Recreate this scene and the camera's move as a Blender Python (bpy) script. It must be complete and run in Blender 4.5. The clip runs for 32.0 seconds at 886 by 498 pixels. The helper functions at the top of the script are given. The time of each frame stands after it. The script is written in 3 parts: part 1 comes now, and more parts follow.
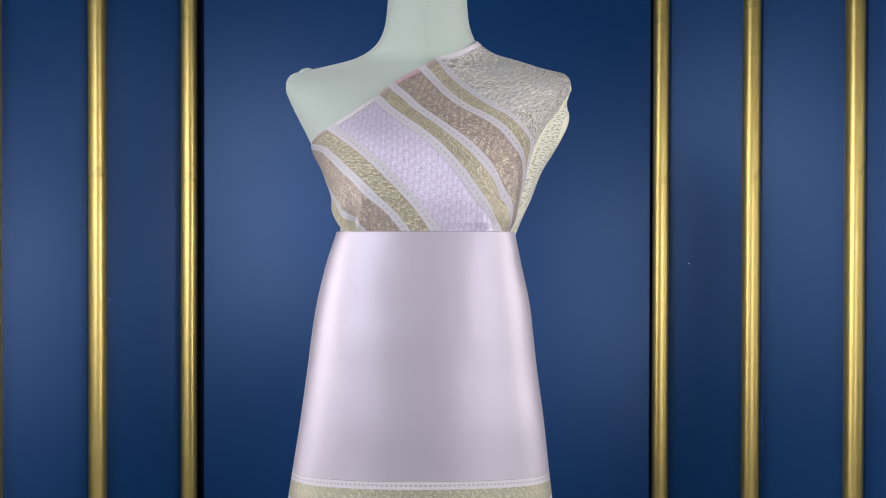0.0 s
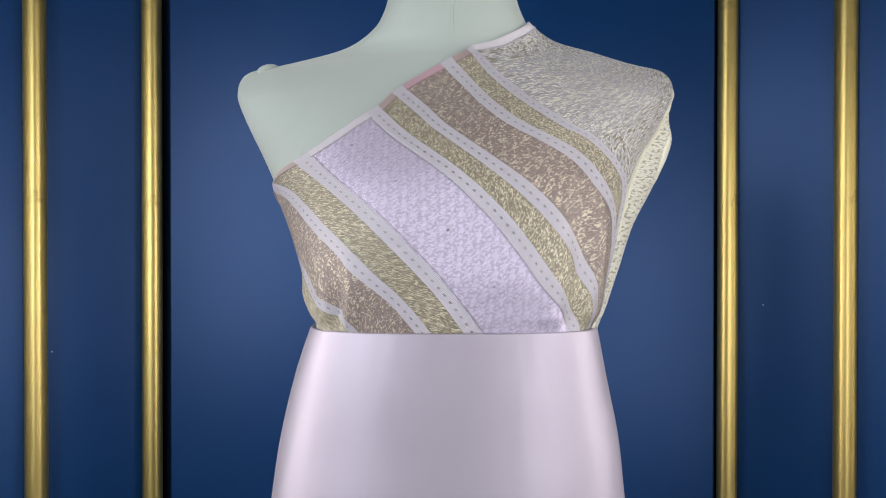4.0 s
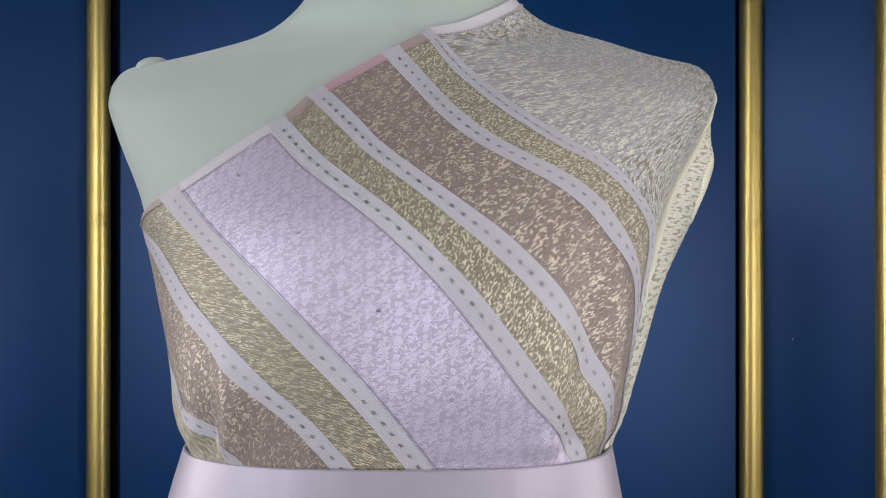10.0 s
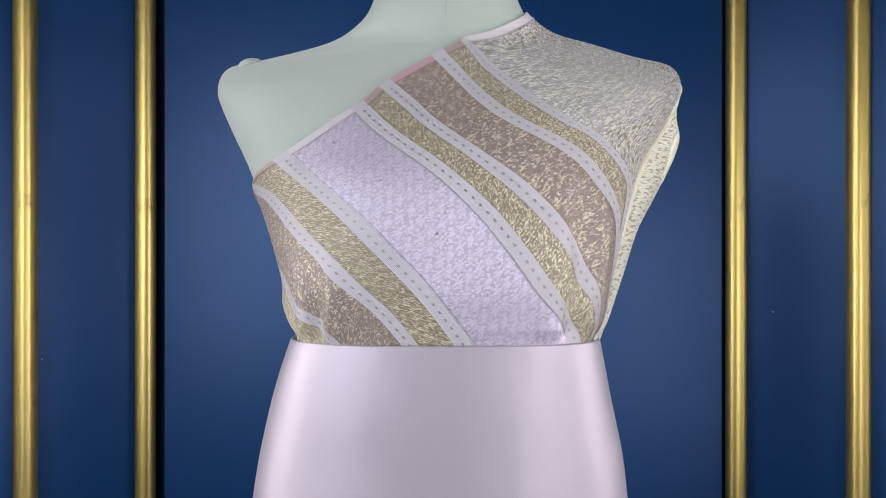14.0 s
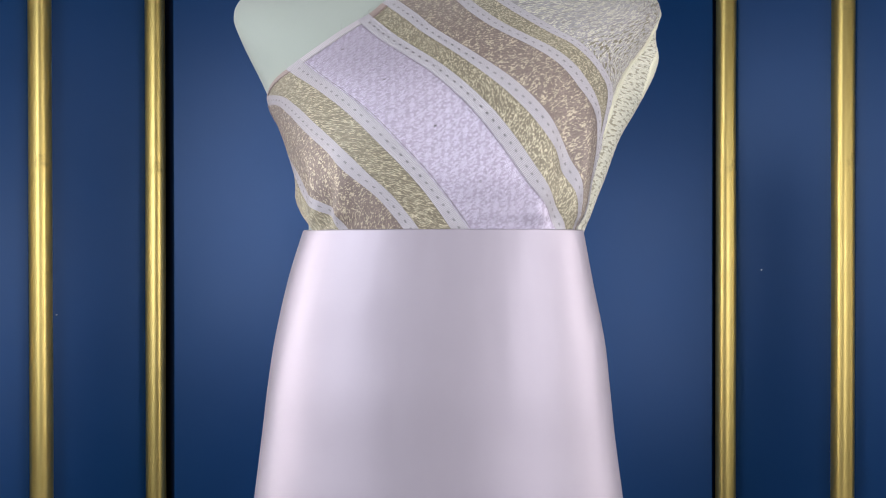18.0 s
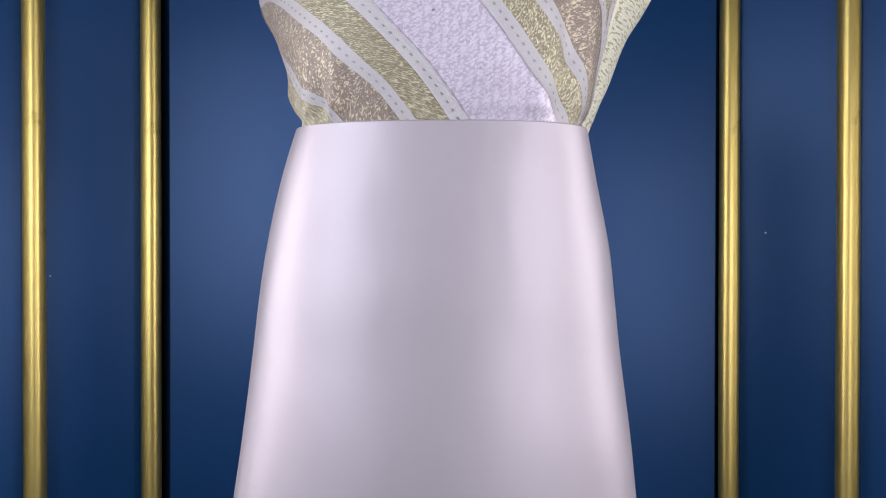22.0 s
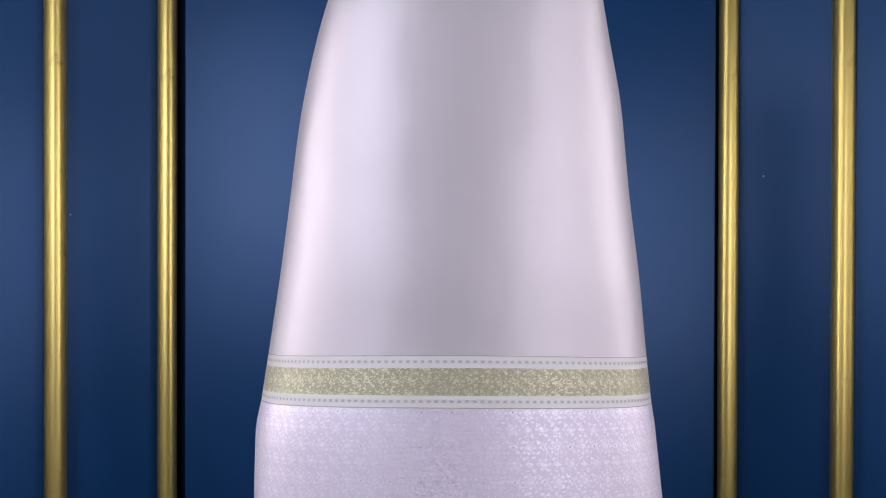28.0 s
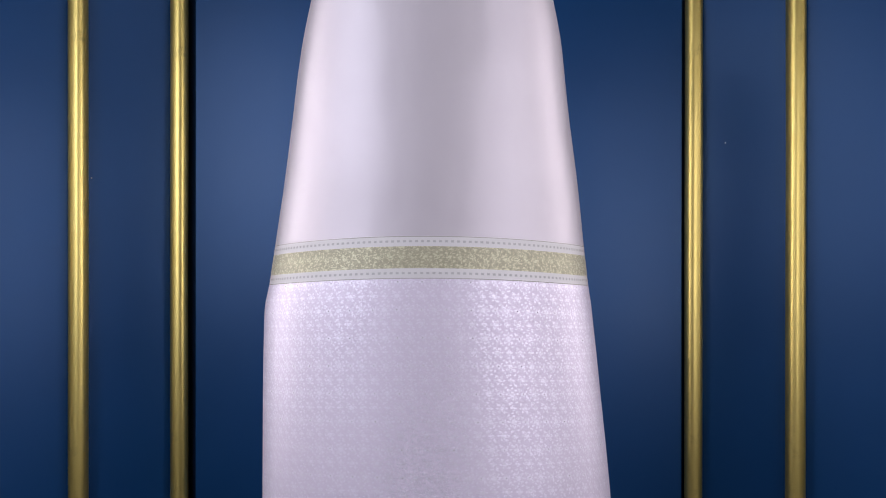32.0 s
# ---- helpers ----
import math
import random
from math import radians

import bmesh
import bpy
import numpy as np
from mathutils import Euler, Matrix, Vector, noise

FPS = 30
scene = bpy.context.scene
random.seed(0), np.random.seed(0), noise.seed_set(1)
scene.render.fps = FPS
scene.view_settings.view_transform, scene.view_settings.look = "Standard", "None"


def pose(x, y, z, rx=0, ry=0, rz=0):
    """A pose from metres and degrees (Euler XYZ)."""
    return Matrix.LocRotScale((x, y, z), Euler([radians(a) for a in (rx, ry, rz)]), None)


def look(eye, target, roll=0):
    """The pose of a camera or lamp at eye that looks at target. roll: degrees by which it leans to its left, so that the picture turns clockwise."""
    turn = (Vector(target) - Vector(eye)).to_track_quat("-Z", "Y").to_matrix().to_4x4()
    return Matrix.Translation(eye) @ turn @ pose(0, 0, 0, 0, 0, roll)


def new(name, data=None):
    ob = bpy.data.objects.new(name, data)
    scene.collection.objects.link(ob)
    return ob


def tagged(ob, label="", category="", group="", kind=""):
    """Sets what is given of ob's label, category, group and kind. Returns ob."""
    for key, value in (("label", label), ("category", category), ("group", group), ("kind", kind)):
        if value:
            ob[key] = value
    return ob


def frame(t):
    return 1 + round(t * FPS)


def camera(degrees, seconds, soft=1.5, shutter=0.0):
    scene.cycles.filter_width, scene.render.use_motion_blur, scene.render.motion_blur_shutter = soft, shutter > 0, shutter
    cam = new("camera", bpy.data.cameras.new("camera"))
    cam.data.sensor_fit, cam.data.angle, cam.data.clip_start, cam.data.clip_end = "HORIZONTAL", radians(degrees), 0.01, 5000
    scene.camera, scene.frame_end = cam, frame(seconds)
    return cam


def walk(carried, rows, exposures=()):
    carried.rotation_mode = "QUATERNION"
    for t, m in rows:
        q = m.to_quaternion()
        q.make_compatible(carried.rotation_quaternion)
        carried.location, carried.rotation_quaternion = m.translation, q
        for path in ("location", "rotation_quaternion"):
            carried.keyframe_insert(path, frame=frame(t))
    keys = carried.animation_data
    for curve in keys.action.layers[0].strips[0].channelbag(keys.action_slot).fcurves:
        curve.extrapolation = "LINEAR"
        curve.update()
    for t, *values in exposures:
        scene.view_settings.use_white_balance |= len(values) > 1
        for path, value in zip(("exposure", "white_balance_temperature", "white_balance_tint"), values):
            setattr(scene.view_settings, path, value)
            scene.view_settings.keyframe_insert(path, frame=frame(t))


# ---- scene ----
cam = camera(64.4, 32.0, soft=1.0)
METRES, EYE, TILT, LEAN, TURN = 1.26, 1.17, 0.0, 0.0, 0.0
ROWS = [
    (0.0, 0.0051, 0.0059, -0.0124, 0.29, -0.44, -0.12),
    (0.5, 0.0014, 0.0389, -0.0054, 0.43, -0.38, -0.11),
    (1.0, -0.0086, 0.0769, 0.0026, 0.57, -0.44, -0.08),
    (1.5, -0.0172, 0.1154, 0.0152, 0.64, -0.49, -0.05),
    (2.0, -0.0235, 0.1543, 0.0216, 0.75, -0.49, -0.12),
    (2.5, -0.0273, 0.1885, 0.0287, 0.72, -0.56, -0.12),
    (4.5, -0.0083, 0.3037, 0.0576, 0.79, -0.41, 0.05),
    (5.0, 0.0013, 0.3317, 0.0620, 0.74, -0.41, 0.07),
    (5.5, 0.0079, 0.3560, 0.0644, 0.76, -0.40, 0.05),
    (6.0, 0.0106, 0.3778, 0.0703, 0.73, -0.35, 0.09),
    (6.5, 0.0127, 0.3956, 0.0749, 0.72, -0.27, 0.09),
    (7.0, 0.0143, 0.4107, 0.0793, 0.76, -0.20, 0.10),
    (7.5, 0.0142, 0.4225, 0.0816, 0.83, -0.14, 0.08),
    (8.0, 0.0147, 0.4301, 0.0827, 0.84, -0.08, 0.10),
    (8.5, 0.0145, 0.4338, 0.0839, 0.90, -0.08, 0.08),
    (9.0, 0.0131, 0.4334, 0.0835, 0.92, -0.05, 0.09),
    (9.5, 0.0112, 0.4288, 0.0814, 0.96, -0.01, 0.06),
    (10.0, 0.0082, 0.4213, 0.0810, 0.99, 0.07, 0.03),
    (10.5, 0.0086, 0.4112, 0.0774, 1.02, 0.18, 0.03),
    (11.0, 0.0088, 0.3994, 0.0753, 1.07, 0.15, 0.02),
    (11.5, 0.0081, 0.3844, 0.0738, 1.12, 0.10, 0.03),
    (12.0, 0.0026, 0.3692, 0.0687, 1.11, 0.07, -0.00),
    (12.5, -0.0002, 0.3524, 0.0642, 1.13, 0.04, -0.00),
    (13.0, -0.0012, 0.3337, 0.0618, 1.15, 0.04, -0.01),
    (13.5, -0.0043, 0.3198, 0.0562, 1.20, 0.05, -0.01),
    (14.0, -0.0083, 0.3074, 0.0513, 1.23, -0.02, -0.01),
    (14.5, -0.0114, 0.2953, 0.0453, 1.24, -0.05, 0.00),
    (16.5, -0.0110, 0.2697, 0.0150, 1.31, -0.25, -0.04),
    (17.0, -0.0077, 0.2653, 0.0083, 1.31, -0.29, 0.00),
    (17.5, -0.0059, 0.2645, -0.0008, 1.30, -0.31, 0.03),
    (18.0, -0.0057, 0.2653, -0.0100, 1.29, -0.33, 0.05),
    (18.5, -0.0079, 0.2675, -0.0180, 1.30, -0.39, 0.01),
    (19.0, -0.0115, 0.2704, -0.0263, 1.35, -0.42, 0.03),
    (19.5, -0.0116, 0.2746, -0.0342, 1.33, -0.46, 0.00),
    (20.0, -0.0133, 0.2763, -0.0412, 1.31, -0.47, -0.04),
    (20.5, -0.0128, 0.2783, -0.0493, 1.27, -0.53, -0.04),
    (21.0, -0.0117, 0.2805, -0.0574, 1.33, -0.49, -0.02),
    (21.5, -0.0090, 0.2816, -0.0638, 1.32, -0.50, -0.02),
    (22.0, -0.0051, 0.2818, -0.0703, 1.29, -0.51, -0.05),
    (22.5, -0.0039, 0.2837, -0.0758, 1.29, -0.53, -0.02),
    (23.0, -0.0016, 0.2835, -0.0871, 1.26, -0.52, -0.01),
    (23.5, -0.0006, 0.2808, -0.0957, 1.24, -0.50, -0.00),
    (24.0, 0.0032, 0.2757, -0.1019, 1.21, -0.51, -0.01),
    (24.5, 0.0004, 0.2676, -0.1081, 1.24, -0.49, -0.01),
    (25.0, -0.0082, 0.2602, -0.1170, 1.18, -0.46, -0.00),
    (25.5, -0.0160, 0.2572, -0.1257, 1.20, -0.39, -0.02),
    (27.5, -0.0194, 0.2517, -0.1613, 1.16, -0.49, -0.14),
    (28.0, -0.0219, 0.2434, -0.1734, 1.12, -0.40, -0.15),
    (28.5, -0.0156, 0.2295, -0.1823, 1.19, -0.36, -0.04),
    (29.0, -0.0081, 0.2120, -0.1914, 1.19, -0.29, -0.01),
    (29.5, -0.0058, 0.1951, -0.1991, 1.22, -0.28, 0.02),
    (30.0, -0.0066, 0.1812, -0.2104, 1.20, -0.28, -0.07),
    (30.5, -0.0055, 0.1680, -0.2203, 1.23, -0.19, -0.06),
    (31.0, -0.0026, 0.1563, -0.2308, 1.22, -0.20, -0.05),
    (31.5, 0.0005, 0.1450, -0.2425, 1.23, -0.20, -0.03),
    (32.0, 0.0038, 0.1310, -0.2523, 1.22, -0.16, -0.05),
]
walk(cam, [(t, pose(0, 0, EYE, TILT, LEAN, TURN) @ pose(METRES * x, METRES * y, METRES * z, 90 + pitch, roll, yaw)) for t, x, y, z, yaw, pitch, roll in ROWS],
     [(0.0, 0.0), (4.0, -0.06), (7.0, -0.26), (10.0, -0.28), (13.5, -0.08), (18.0, -0.02), (25.0, -0.04), (32.0, -0.14)])

# ---- world and lamps ----
world = bpy.data.worlds.new("world")
scene.world = world
world.use_nodes = True
world.node_tree.nodes["Background"].inputs["Color"].default_value = (0.75, 0.85, 1.0, 1)
world.node_tree.nodes["Background"].inputs["Strength"].default_value = 0.05


def softbox(name, eye, target, w, h, power, colour, spread=180):
    lamp = bpy.data.lights.new(name, "AREA")
    lamp.shape, lamp.size, lamp.size_y, lamp.energy, lamp.color, lamp.spread = "RECTANGLE", w, h, power, colour, radians(spread)
    ob = new(name, lamp)
    ob.matrix_world = look(eye, target)
    return ob


softbox("key_softbox", (-1.10, -0.48, 1.36), (-0.02, 0.95, 1.06), 0.70, 1.5, 8.4, (0.87, 0.94, 1.0), 115)
softbox("fill_softbox", (1.00, -0.45, 0.95), (-0.02, 0.95, 1.05), 0.60, 1.2, 5.0, (0.97, 0.98, 1.0), 105)
# two unseen fills added to brighten the walls that bars and wings reflect
softbox("west_bounce_fill", (-1.35, -1.00, 1.80), (-2.05, -1.6, 0.55), 0.8, 0.4, 40, (0.95, 0.97, 1.0))
softbox("east_bounce_fill", (1.40, -0.70, 1.80), (2.1, -1.25, 0.55), 0.8, 0.4, 22, (1.0, 0.99, 0.97))
softbox("west_side_softbox", (-1.50, 0.72, 1.10), (-0.05, 0.97, 1.02), 0.8, 1.2, 2.9, (1.0, 0.97, 0.93), 60)
softbox("east_side_softbox", (1.55, 0.72, 1.10), (0.0, 0.97, 1.02), 0.8, 1.2, 3.7, (1.0, 0.97, 0.93), 80)
# unseen lamp from above, added to brighten the shawl's shoulder
softbox("shoulder_fill", (0.80, 0.30, 2.30), (0.06, 0.92, 1.36), 0.5, 0.4, 0.65, (1.0, 0.99, 0.95), 60)


# ---- materials ----
def material(name, colour=(0.5, 0.5, 0.5), rough=0.5, metal=0.0):
    m = bpy.data.materials.new(name)
    m.use_nodes = True
    b = m.node_tree.nodes["Principled BSDF"]
    b.inputs["Base Color"].default_value = (*colour, 1)
    b.inputs["Roughness"].default_value = rough
    b.inputs["Metallic"].default_value = metal
    return m, m.node_tree, b


def node(nt, kind, **values):
    n = nt.nodes.new(kind)
    for k, v in values.items():
        s = n.inputs[k.replace("_", " ")]
        if isinstance(v, bpy.types.NodeSocket):
            nt.links.new(v, s)
        else:
            s.default_value = v
    return n


def op(nt, kind, a, b=0.0, c=0.0):
    n = nt.nodes.new("ShaderNodeMath")
    n.operation = kind
    for i, v in enumerate((a, b, c)):
        if isinstance(v, bpy.types.NodeSocket):
            nt.links.new(v, n.inputs[i])
        else:
            n.inputs[i].default_value = v
    return n.outputs[0]


def step(nt, value, low, high):
    n = nt.nodes.new("ShaderNodeMapRange")
    n.interpolation_type = "SMOOTHSTEP"
    nt.links.new(value, n.inputs["Value"])
    n.inputs["From Min"].default_value, n.inputs["From Max"].default_value = low, high
    return n.outputs[0]


def blend(nt, f, a, b):
    n = nt.nodes.new("ShaderNodeMix")
    n.data_type = "RGBA"
    for s, v in ((n.inputs[0], f), (n.inputs[6], a), (n.inputs[7], b)):
        if isinstance(v, bpy.types.NodeSocket):
            nt.links.new(v, s)
        else:
            s.default_value = v if isinstance(v, float) else (*v, 1)
    return n.outputs[2]


def noise_of(nt, vector, scale, detail=3.0, rough=0.55):
    n = node(nt, "ShaderNodeTexNoise", Vector=vector, Scale=scale, Detail=detail, Roughness=rough)
    return n.outputs["Fac"]


def relief(nt, b, height, strength, distance, before=None):
    n = node(nt, "ShaderNodeBump", Height=height, Strength=strength, Distance=distance)
    if before:
        nt.links.new(before, n.inputs["Normal"])
    nt.links.new(n.outputs[0], b.inputs["Normal"])
    return n.outputs[0]


def cloth_uv(nt):
    n = nt.nodes.new("ShaderNodeUVMap")
    n.uv_map = "UVMap"
    s = node(nt, "ShaderNodeSeparateXYZ", Vector=n.outputs[0])
    return n.outputs[0], s.outputs[0], s.outputs[1]


def rosette(nt, u, v, lattice, shift, petals, size, hollow=True):
    """A mask of petalled flowers on a lattice in metres, and the distance and turn from the nearest centre."""
    x = op(nt, "MULTIPLY", op(nt, "SUBTRACT", op(nt, "FRACT", op(nt, "ADD", op(nt, "DIVIDE", u, lattice[0]), shift[0])), 0.5), lattice[0])
    y = op(nt, "MULTIPLY", op(nt, "SUBTRACT", op(nt, "FRACT", op(nt, "ADD", op(nt, "DIVIDE", v, lattice[1]), shift[1])), 0.5), lattice[1])
    r = op(nt, "SQRT", op(nt, "ADD", op(nt, "MULTIPLY", x, x), op(nt, "MULTIPLY", y, y)))
    turn = op(nt, "ARCTAN2", y, x)
    k = op(nt, "ABSOLUTE", op(nt, "COSINE", op(nt, "MULTIPLY", turn, petals / 2)))
    d = op(nt, "DIVIDE", op(nt, "SUBTRACT", op(nt, "MULTIPLY", op(nt, "MULTIPLY_ADD", k, 0.75, 0.25), size), r), size)
    mask = step(nt, d, 0.0, 0.10)
    if hollow:
        mask = op(nt, "SUBTRACT", mask, op(nt, "MULTIPLY", step(nt, d, 0.28, 0.38), step(nt, r, size * 0.3, size * 0.4)))
    return mask, r, turn


def floral(nt, uv, u, v, lattice, shift, size):
    """A woven all-over pattern: large flowers in a scalloped wreath, smaller ones and leaves between them."""
    wob = node(nt, "ShaderNodeTexNoise", Vector=uv, Scale=180.0, Detail=1.0).outputs["Color"]
    bend = node(nt, "ShaderNodeSeparateXYZ", Vector=wob)
    u = op(nt, "MULTIPLY_ADD", op(nt, "SUBTRACT", bend.outputs[0], 0.5), 0.0028, u)
    v = op(nt, "MULTIPLY_ADD", op(nt, "SUBTRACT", bend.outputs[1], 0.5), 0.0028, v)
    a, b = shift
    big, r1, turn = rosette(nt, u, v, lattice, (a, b), 8, size)
    mid = rosette(nt, u, v, lattice, (a + 0.5, b + 0.5), 6, size * 0.8)[0]
    wreath = op(nt, "MULTIPLY", op(nt, "LESS_THAN", op(nt, "ABSOLUTE", op(nt, "SUBTRACT", r1, size * 1.22)), size * 0.10),
                step(nt, op(nt, "COSINE", op(nt, "MULTIPLY", turn, 11.0)), -0.3, 0.2))
    mask = op(nt, "MAXIMUM", op(nt, "MAXIMUM", big, mid), wreath)
    for da, db, petals, k in ((0.5, 0.0, 4, 0.46), (0.0, 0.5, 4, 0.46)):
        mask = op(nt, "MAXIMUM", mask, rosette(nt, u, v, lattice, (a + da, b + db), petals, size * k)[0])
    half = (lattice[0] / 2, lattice[1] / 2)
    for da, db, petals, k in ((0.5, 0.5, 2, 0.36), (0.22, 0.80, 3, 0.26), (0.78, 0.22, 3, 0.26)):
        mask = op(nt, "MAXIMUM", mask, rosette(nt, u, v, half, (a * 2 + da, b * 2 + db), petals, size * k, False)[0])
    return mask


def rib(nt, coordinate, period):
    return op(nt, "ABSOLUTE", op(nt, "SINE", op(nt, "MULTIPLY", coordinate, math.pi / period)))


def threads(nt, u, v, pu, pv):
    """Weft floats: short dashes in rows. Gives each dash's random numbers, its place along and across, and its shape."""
    row = op(nt, "FLOOR", op(nt, "DIVIDE", v, pv))
    shift = nt.nodes.new("ShaderNodeTexWhiteNoise")
    shift.noise_dimensions = "1D"
    nt.links.new(row, shift.inputs["W"])
    along = op(nt, "ADD", op(nt, "DIVIDE", u, pu), op(nt, "MULTIPLY", shift.outputs["Value"], 7.0))
    cell = node(nt, "ShaderNodeCombineXYZ", X=op(nt, "FLOOR", along), Y=row)
    chance = nt.nodes.new("ShaderNodeTexWhiteNoise")
    chance.noise_dimensions = "2D"
    nt.links.new(cell.outputs[0], chance.inputs["Vector"])
    rgb = node(nt, "ShaderNodeSeparateXYZ", Vector=chance.outputs["Color"])
    fu, fv = op(nt, "FRACT", along), op(nt, "FRACT", op(nt, "DIVIDE", v, pv))
    hump = op(nt, "MULTIPLY", op(nt, "SINE", op(nt, "MULTIPLY", fv, math.pi)), op(nt, "SQRT", op(nt, "SINE", op(nt, "MULTIPLY", fu, math.pi))))
    return chance.outputs["Value"], rgb.outputs[0], rgb.outputs[1], fu, fv, hump


def brocade(name, ground, thread, lattice, shift, size, metal=0.85, gloss=0.28, ground_gloss=0.5, base_metal=0.1, cover=0.5, weight=0.5, spread=0.4, patch=0.2,
            sheen=0.25, pu=0.0024, pv=0.0009, tilt=0.3, dots=None, dot_size=0.0013, grain=0.6, leaves=0, ribs=0.0011, lines=0.2, rise=0.00010, weft=0.7):
    """Silk woven with metallic thread: an all-over floral pattern drawn in short weft floats, each lying a little its own way."""
    m, nt, b = material(name)
    uv, u, v = cloth_uv(nt)
    chance, r, g, fu, fv, hump = threads(nt, u, v, pu, pv)
    motif = floral(nt, uv, u, v, lattice, shift, size)
    worn = noise_of(nt, uv, 70.0)
    level = op(nt, "ADD", op(nt, "MULTIPLY", motif, weight), op(nt, "MULTIPLY", chance, spread))
    level = op(nt, "ADD", level, op(nt, "MULTIPLY", op(nt, "SUBTRACT", worn, 0.5), patch))
    body = op(nt, "MULTIPLY_ADD", step(nt, hump, 0.22, 0.50), weft, 1.0 - weft)
    dash = op(nt, "MULTIPLY", step(nt, level, cover, cover + 0.05), body)
    c1 = blend(nt, op(nt, "MULTIPLY", op(nt, "MULTIPLY_ADD", r, 0.7, 0.3), body), tuple(x * grain for x in ground), ground)
    if leaves:
        long = node(nt, "ShaderNodeMapping", Vector=uv, Scale=(240.0, 420.0, 1.0) if leaves == 1 else (120.0, 420.0, 1.0)).outputs[0]
        leaf = step(nt, node(nt, "ShaderNodeTexNoise", Vector=long, Scale=1.0, Detail=1.0).outputs["Fac"], 0.54, 0.59)
        if leaves == 1:
            rim = op(nt, "MAXIMUM", step(nt, u, 0.262, 0.285), op(nt, "MAXIMUM", step(nt, v, 0.128, 0.15), op(nt, "SUBTRACT", 1.0, step(nt, v, 0.018, 0.034))))
            leaf = op(nt, "MULTIPLY", leaf, op(nt, "MULTIPLY_ADD", rim, 0.6, 0.4))
        dash = op(nt, "MULTIPLY", dash, op(nt, "SUBTRACT", 1.0, leaf))
        c1 = blend(nt, leaf, c1, (0.20, 0.17, 0.11) if leaves == 1 else (0.34, 0.31, 0.22))
    colour = blend(nt, dash, c1, blend(nt, g, tuple(x * 0.8 for x in thread), thread))
    valley = op(nt, "POWER", op(nt, "SUBTRACT", 1.0, rib(nt, u, ribs)), 1.5)
    colour = blend(nt, op(nt, "MULTIPLY", valley, lines), colour, tuple(x * 0.35 for x in ground))
    if dots:
        near = rosette(nt, u, v, dots, (shift[0] + 0.5, shift[1]), 4, 0.001)[1]
        dot = op(nt, "MULTIPLY", op(nt, "SUBTRACT", 1.0, step(nt, near, dot_size * 0.5, dot_size)), op(nt, "MULTIPLY_ADD", chance, 0.8, 0.2))
        colour = blend(nt, dot, colour, (0.10, 0.09, 0.10))
    nt.links.new(colour, b.inputs["Base Color"])
    nt.links.new(op(nt, "MULTIPLY_ADD", dash, metal - base_metal, base_metal), b.inputs["Metallic"])
    nt.links.new(op(nt, "MULTIPLY_ADD", dash, gloss - ground_gloss, ground_gloss), b.inputs["Roughness"])
    b.inputs["Sheen Weight"].default_value = sheen
    b.inputs["Sheen Roughness"].default_value = 0.4
    lean = op(nt, "ADD", op(nt, "MULTIPLY", op(nt, "SUBTRACT", r, 0.5), op(nt, "MULTIPLY", fu, pu)), op(nt, "MULTIPLY", op(nt, "SUBTRACT", g, 0.5), op(nt, "MULTIPLY", fv, pv)))
    height = op(nt, "ADD", op(nt, "MULTIPLY", lean, tilt), op(nt, "MULTIPLY", hump, op(nt, "MULTIPLY_ADD", dash, rise, rise * 0.5)))
    relief(nt, b, height, 1.0, 1.0)
    return m


def silk(name, colour, rough=0.42, sheen=0.4, ribs=0.0009, warp=0.15, metal=0.1, ripple=0.0):
    m, nt, b = material(name, colour, rough, metal)
    uv, u, v = cloth_uv(nt)
    broad, fine = noise_of(nt, uv, 14.0), noise_of(nt, uv, 900.0, 2.0)
    c = blend(nt, broad, tuple(x * 0.95 for x in colour), tuple(min(x * 1.04, 1) for x in colour))
    if warp > 0.3:
        line = op(nt, "MULTIPLY", op(nt, "SUBTRACT", 1.0, rib(nt, u, ribs)), op(nt, "MULTIPLY_ADD", fine, 0.5, 0.45))
        c = blend(nt, line, c, tuple(x * 0.55 for x in colour))
    nt.links.new(c, b.inputs["Base Color"])
    b.inputs["Sheen Weight"].default_value = sheen
    b.inputs["Sheen Roughness"].default_value = 0.35
    nt.links.new(op(nt, "MULTIPLY_ADD", fine, 0.12, rough - 0.06), b.inputs["Roughness"])
    n1 = relief(nt, b, rib(nt, u, ribs), warp, 0.0002)
    n2 = relief(nt, b, fine, warp, 0.0003, n1)
    if ripple:
        soft = node(nt, "ShaderNodeMapping", Vector=uv, Scale=(1.0, 0.45, 1.0)).outputs[0]
        relief(nt, b, noise_of(nt, soft, 26.0, 2.0, 0.45), 1.0, ripple, n2)
    return m


GOLD_AT, BROWN_AT, LILAC_AT = (0.010625, 0.0150), (0.019125, 0.0210), (0.0147, 0.0190)
m_white = silk("pale ribbed silk", (0.55, 0.51, 0.57), 0.5, 0.3, 0.0008, 0.8)
m_gold = brocade("gold brocade", (0.38, 0.325, 0.24), (0.80, 0.72, 0.54), GOLD_AT, (0.047, 0.0), 0.0046, metal=0.55, gloss=0.36, cover=0.55, weight=0.32, spread=0.60, patch=0.2, tilt=0.10, grain=0.40, pu=0.0012, pv=0.00072, weft=0.6, lines=0.2, rise=0.00007)
